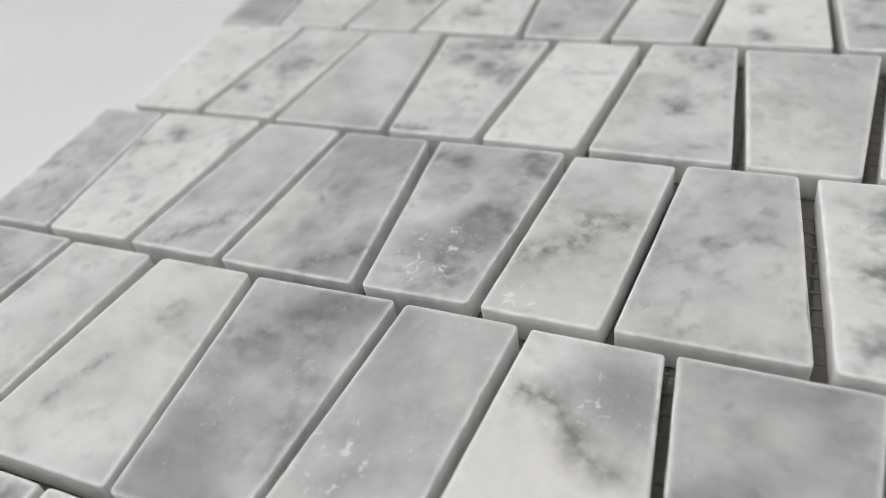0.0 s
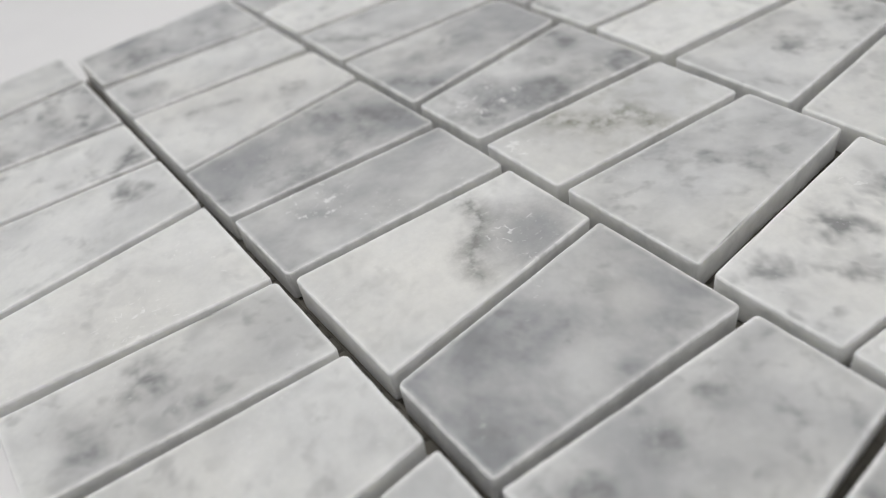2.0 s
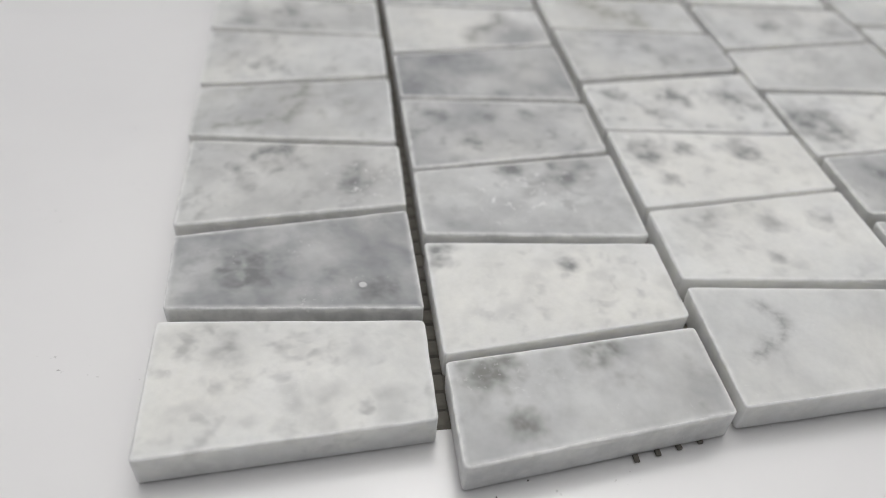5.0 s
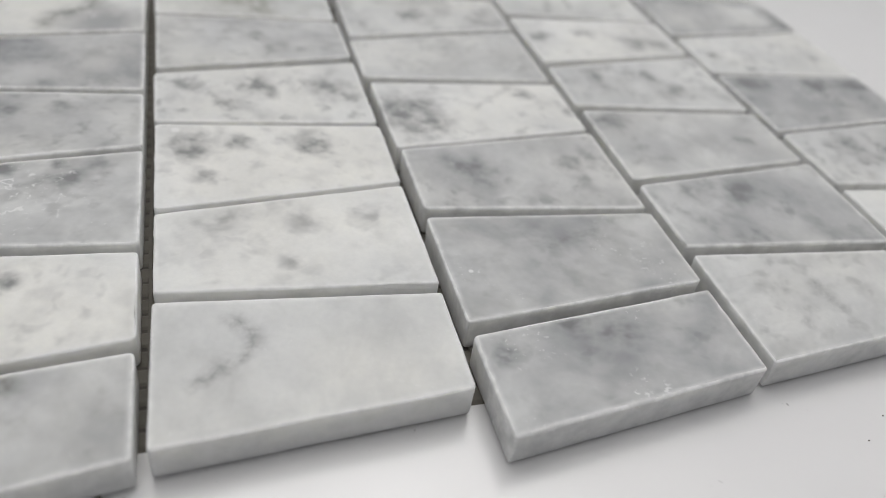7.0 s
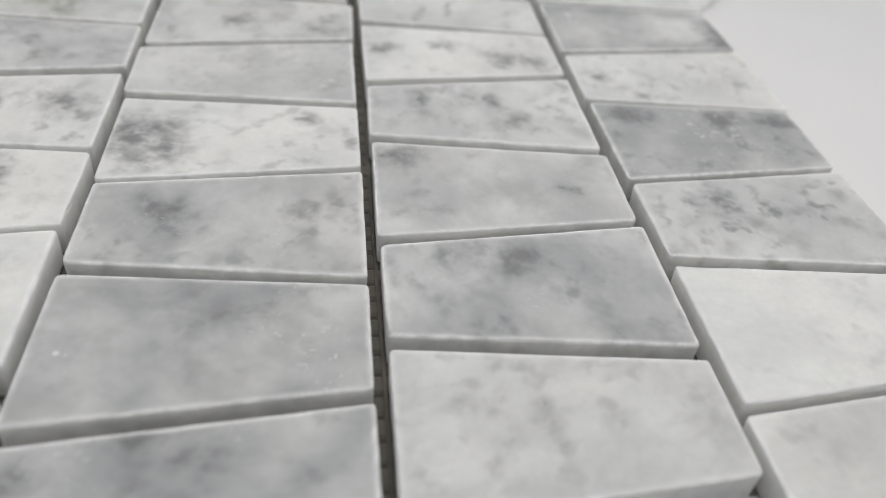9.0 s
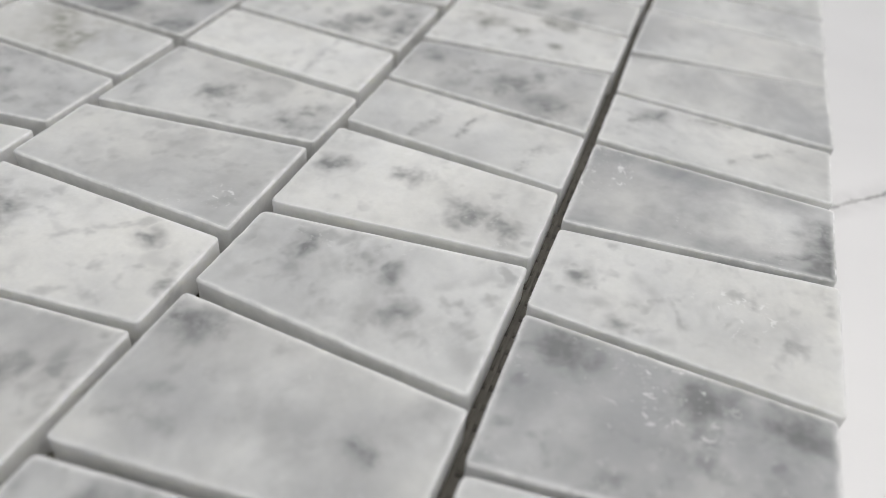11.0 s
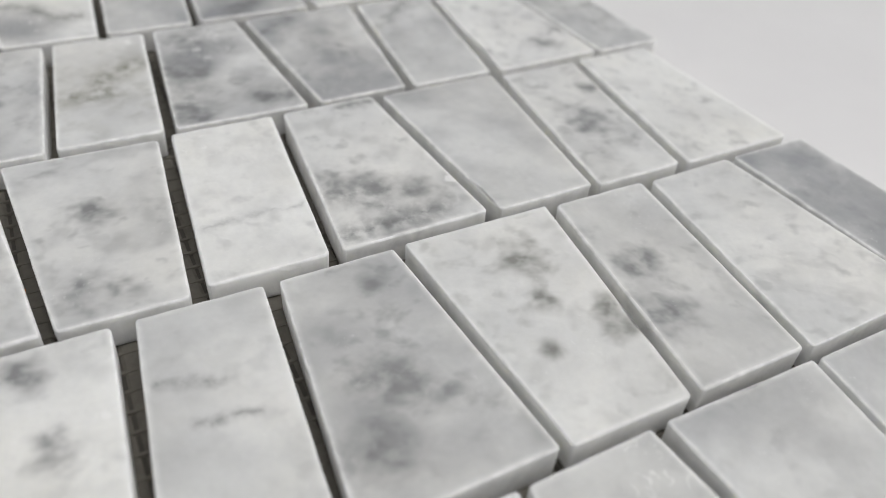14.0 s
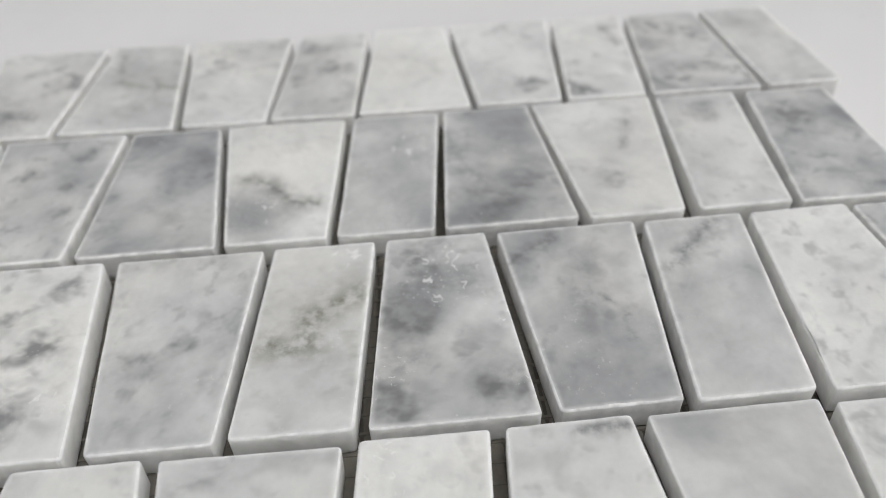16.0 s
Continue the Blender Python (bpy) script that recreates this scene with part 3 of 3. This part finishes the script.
stone("d6", 0.08, 0.2, 0.2, white=(-18, -4, 5))
stone("d7", 0.2, 0.3, 0.1, blot=0.8, at=((7.8, -4.1, 5.5), (21.5, -3.0, 5), (4, -10, 4), (14, 5, 4)), white=(12, 13, 2))
stone("d8", 0.44, 0.05, 0.0, flecks=0.1)
stone("d9", 0.32, 0.4, 0.3, blot=1.0, at=((3, 0, 5), (-12, 8, 2.5),))
stone("d10", 0.15, 0.4, 0.1)
stone("e0", 0.3, 0.3, 0.3, blot=0.6, at=((-14, 3, 3.5),))
stone("e1", 0.45, 0.5, 0.1, blot=1.0, at=((-11, 8, 4), (-1, 5, 5),))
stone("e2", 0.35, 0.2, 0.2, blot=1.0, at=((-19, 10, 4), (-16, -3, 2),))
stone("e3", 0.24, 0.35, 0.0, blot=1.0, at=((-11.4, 6, 3.5), (-2, 6, 3), (4, 3, 3.5), (8, -4, 3)))
stone("e4", 0.1, 0.22, 0.0, blot=1.0, at=((-19.2, 1.4, 3.5), (10.4, -2.9, 4.5), (-4, 4, 3), (17, -5, 4)), white=(-7, 11, 2))
stone("e5", 0.25, 0.1, 0.15)
stone("e6", 0.36, 0.4, 0.2, blot=0.8, at=((3.4, -1.1, 5), (14.2, -9.4, 5.5), (-17, 4, 3), (9, 4, 2.5)))
stone("e7", 0.17, 0.25, 0.1, warm=0.4, blot=1.0, at=((-11.6, 2.4, 4.5), (5.5, 9.5, 4.5), (-3, 0, 3), (8, -4, 2)))
stone("e8", 0.28, 0.3, 0.1, blot=1.0, at=((7.6, -7.6, 5), (-4, -4, 4)))
stone("e9", 0.2, 0.3, 0.2)
stone("e10", 0.52, 0.3, 0.1)
stone("f0", 0.25, 0.2, 0.1)
stone("f1", 0.1, 0.1, 0.1)
stone("f2", 0.3, 0.7, 0.1, blot=1.0, at=((-8, 6, 5),))
stone("f3", 0.42, 0.5, 0.1, flecks=0.3, blot=1.0, at=((-16, 10, 5), (5, 8, 5), (17, 8, 6)), white=(1, 6, 9))
stone("f4", 0.2, 0.4, 0.0, blot=1.0, at=((-10, -9, 2), (-17, 0, 2.5),), white=(10, 2, 7))
stone("f5", 0.56, 0.1, 0.1, blot=1.0, at=((22, -2, 5), (22, -9, 3),), white=(-21, 5, 9), label="grey marble chip with a dark corner")
stone("f6", 0.25, 0.2, 0.15, blot=1.0, at=((-14, 7, 3),))
stone("f7", 0.44, 0.1, 0.1, flecks=0.3, white=(-18, 8, 7))
stone("f8", 0.38, 0.1, 0.0)
stone("f9", 0.32, 0.3, 0.1)
stone("f10", 0.42, 0.2, 0.1)

marks("a3", lines=((2.6, 14.2, 2.5, 7.4, 1.4, 0.7), (2.5, 7.4, -2.2, 5.4, 1.2, 0.7), (1.4, 2.8, -2.1, -4.7, 1.4, 0.7), (-18.4, -7.7, -9.1, -5.4, 1.2, 0.6)))
marks("a8", lines=((15.6, -11.5, 22.1, -5.1, 1.6, 0.9), (-18.2, 4.9, -6.0, 7.9, 1.4, 0.7)))
marks("a9", lines=((-7.2, -10.6, -5.1, -4.3, 3.0, 0.6), (12.2, -8.1, 10.4, 2.4, 3.0, 0.6)))
marks("b4", patches=((-8.4, 4.5, 8.0, 0.12),))
marks("b5", lines=((11.7, 12.1, 9.3, 2.8, 1.9, 0.8), (9.3, 2.8, 2.2, -1.8, 2.2, 0.8), (2.2, -1.8, 0.1, -8.5, 2.2, 0.75)), patches=((12.6, -5.6, 10.0, 0.6),))
marks("b7", lines=((-12.3, -12.0, 7.7, -5.0, 3.2, 0.5), (-22.7, -4.2, -20.3, -5.9, 1.8, 0.6)))
marks("b8", lines=((-1.9, 2.6, -12.5, 7.3, 1.0, 0.6),))
marks("c0", lines=((-18.7, -3.9, -13.7, -0.9, 0.9, 0.55), (-13.7, -0.9, -8.8, 3.0, 1.3, 0.6), (-8.8, 3.0, -11.4, 8.7, 1.3, 0.6)))
marks("c10", lines=((-19.2, -12.6, -11.8, -5.1, 2.0, 0.5),))
marks("c5", lines=((-9.0, 8.9, -3.0, 0.8, 3.4, 0.85), (-3.0, 0.8, 4.4, -0.2, 3.0, 0.85), (4.4, -0.2, 3.6, -8.6, 3.0, 0.8)))
marks("c6", lines=((14.9, -14.3, 9.4, -6.0, 2.2, 0.5), (17.2, 5.3, 14.3, 12.7, 2.2, 0.5), (-7.9, -10.4, -9.8, 6.7, 2.5, 0.45)), patches=((-6.3, -4.3, 8.0, 0.25),))
marks("c7", lines=((-21.6, -3.5, -13.0, -14.2, 1.6, 0.9), (-12.1, 1.8, 2.4, -1.6, 3.0, 0.5), (-4.7, 1.0, 0.8, 6.8, 0.9, 0.7), (0.8, 6.8, 9.3, 5.0, 0.9, 0.7)))
marks("c8", lines=((-21.8, 5.6, -9.2, -6.8, 2.4, 0.8),))
marks("c9", lines=((8.0, 10.2, 15.9, 16.6, 1.8, 0.8),))
marks("d1", lines=((-2.8, 2.4, 12.1, 8.5, 1.6, 0.5), (12.1, 8.5, 20.9, 10.3, 1.2, 0.5)))
marks("d2", lines=((-15.7, 6.7, -7.6, -4.6, 2.2, 0.6),), patches=((13.8, -9.9, 11.0, 0.1),))
marks("d3", lines=((-21.8, 3.1, -12.7, -5.2, 4.0, 0.8), (-23.4, -4.5, -15.6, -11.2, 2.2, 0.6)))
marks("d6", lines=((8.6, -9.8, 8.7, 10.5, 0.6, 0.35),))
marks("d7", lines=((7.6, -11.0, 11.5, 2.6, 3.0, 0.7), (20.0, 6.5, 21.0, -13.5, 2.8, 0.8), (-22.1, 1.5, -22.6, 9.7, 1.6, 0.8), (20.5, 1.7, 10.3, -8.2, 2.0, 0.6)))
marks("d9", lines=((-9.3, -3.8, 2.3, 3.3, 1.6, 0.6), (1.0, -5.4, -0.1, 6.2, 1.2, 0.5), (-11.4, 7.0, -10.0, 10.0, 1.2, 0.9)))
marks("e0", lines=((-3.2, 3.1, -2.1, -4.2, 1.2, 0.5),))
marks("e2", lines=((-22.3, 10.2, -14.6, 10.6, 2.0, 0.8), (-23.9, -9.3, -10.8, -7.6, 1.0, 0.4), (12.7, -1.1, 15.3, -1.4, 1.4, 0.8)))
marks("e5", lines=((-10.3, -7.7, -6.7, 2.5, 0.9, 0.7), (-0.6, -4.1, 0.9, 4.6, 0.9, 0.7), (13.8, -11.1, 16.3, 0.0, 0.9, 0.5)))
marks("e6", lines=((0.3, -7.2, 3.6, 1.1, 2.2, 0.6), (12.0, -12.3, 14.1, -6.2, 2.6, 0.6)))
marks("f3", lines=((8.6, 12.3, 4.6, -1.5, 3.5, 0.5), (15.0, 7.4, 19.3, 6.8, 2.2, 0.7), (-18.3, 8.1, -13.7, 11.8, 2.0, 0.6)))
marks("f5", lines=((21.5, 4.0, 22.5, -3.0, 2.2, 0.9), (22.0, -5.0, 23.5, -10.0, 2.0, 1.0), (14.0, -9.0, 20.0, -5.0, 0.6, 0.6)), patches=((10.0, -2.2, 11.0, -0.36),))
marks("f6", lines=((4.1, -5.2, 14.5, 3.8, 1.0, 0.6), (-18.9, 1.2, -11.2, 9.5, 1.0, 0.9), (-5.8, 8.2, 2.5, 10.2, 0.9, 0.7)))

# the net on which the chips are glued: strands both ways, and the stubs that stick out under one end
def strands(bm, lo, hi, across, pitch, width, z0, z1, wobble):
    rn = random.Random(3 if across else 4)
    a0, a1 = (lo[1], hi[1]) if across else (lo[0], hi[0])
    b0, b1 = (lo[0], hi[0]) if across else (lo[1], hi[1])
    for i in range(int((a1 - a0) / pitch) + 1):
        a = a0 + i * pitch
        ring = []
        for k in range(25):
            b = b0 + (b1 - b0) * k / 24
            mid = a + rn.gauss(0, wobble)
            w = width * rn.uniform(0.97, 1.02) / 2
            ring.append([bm.verts.new((b, mid + s * w, z) if across else (mid + s * w, b, z)) for s, z in ((-1, z0), (-0.6, z1), (0.6, z1), (1, z0))])
        for p, q in zip(ring, ring[1:]):
            for j in range(4):
                bm.faces.new((p[j], p[(j + 1) % 4], q[(j + 1) % 4], q[j]))
        bm.faces.new(ring[0])
        bm.faces.new(ring[-1])
    bmesh.ops.recalc_face_normals(bm, faces=bm.faces)
    return bm


# thin dark sheet added below the net to darken the slits between strands
part("dark_underlay", block(bmesh.new(), (0.001, -0.0105, TABLE_Z - 0.0002), (0.301, 0.270, TABLE_Z + 0.00012)), UNDERLAY, sheet, "dark brown sheet under the net in the joints")
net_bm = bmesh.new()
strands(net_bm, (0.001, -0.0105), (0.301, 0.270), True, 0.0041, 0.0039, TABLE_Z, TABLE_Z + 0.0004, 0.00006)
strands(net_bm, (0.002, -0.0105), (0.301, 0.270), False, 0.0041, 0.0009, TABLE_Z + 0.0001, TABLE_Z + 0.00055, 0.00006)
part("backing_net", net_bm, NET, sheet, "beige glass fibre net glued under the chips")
stub_rnd = random.Random(11)
for i in range(4):
    bm = bmesh.new()
    block(bm, (-0.0005, -0.0010 + 0.0003 * i, 0), (0.0005, 0.004, 0.0006), 0.0002)
    ob = part("net_strand", bm, NET, sheet)
    ob.matrix_basis = pose(0.0815 + 0.0041 * i, -0.0212 + 0.00055 * i, TABLE_Z + 0.0001, 0, 0, stub_rnd.uniform(-12, 12))

# ---------------------------------------------------------------- small loose things
flake_bm = bmesh.new()
bmesh.ops.create_icosphere(flake_bm, subdivisions=1, radius=0.0011)
for v in flake_bm.verts:
    v.co = Vector((v.co.x * 0.6, v.co.y * 1.4, v.co.z * 0.5)) * random.Random(v.index).uniform(0.7, 1.2)
flake = tagged(new("debris_flake", mesh_of("debris_flake", flake_bm, RUST)), "tiny rusty flake lying in a joint between chips", "debris")
flake.matrix_world = pose(0.1835, 0.1105, TABLE_Z + 0.0016, 20, 10, 30)
grit_bm = bmesh.new()
gr = random.Random(5)
for cx, cy, count in ((0.262, -0.022, 7), (0.222, -0.030, 6), (0.276, -0.012, 8), (0.060, -0.030, 4), (0.140, -0.035, 3)):
    for i in range(count):
        s = gr.uniform(0.00005, 0.00017)
        bmesh.ops.create_icosphere(grit_bm, subdivisions=1, radius=s, matrix=Matrix.Translation((cx + gr.gauss(0, 0.004), cy + gr.gauss(0, 0.004), TABLE_Z + s * 0.5)))
tagged(new("table_grit", mesh_of("table_grit", grit_bm, GRIT)), "specks of dark grit scattered on the white table", "dust", kind="stuff")
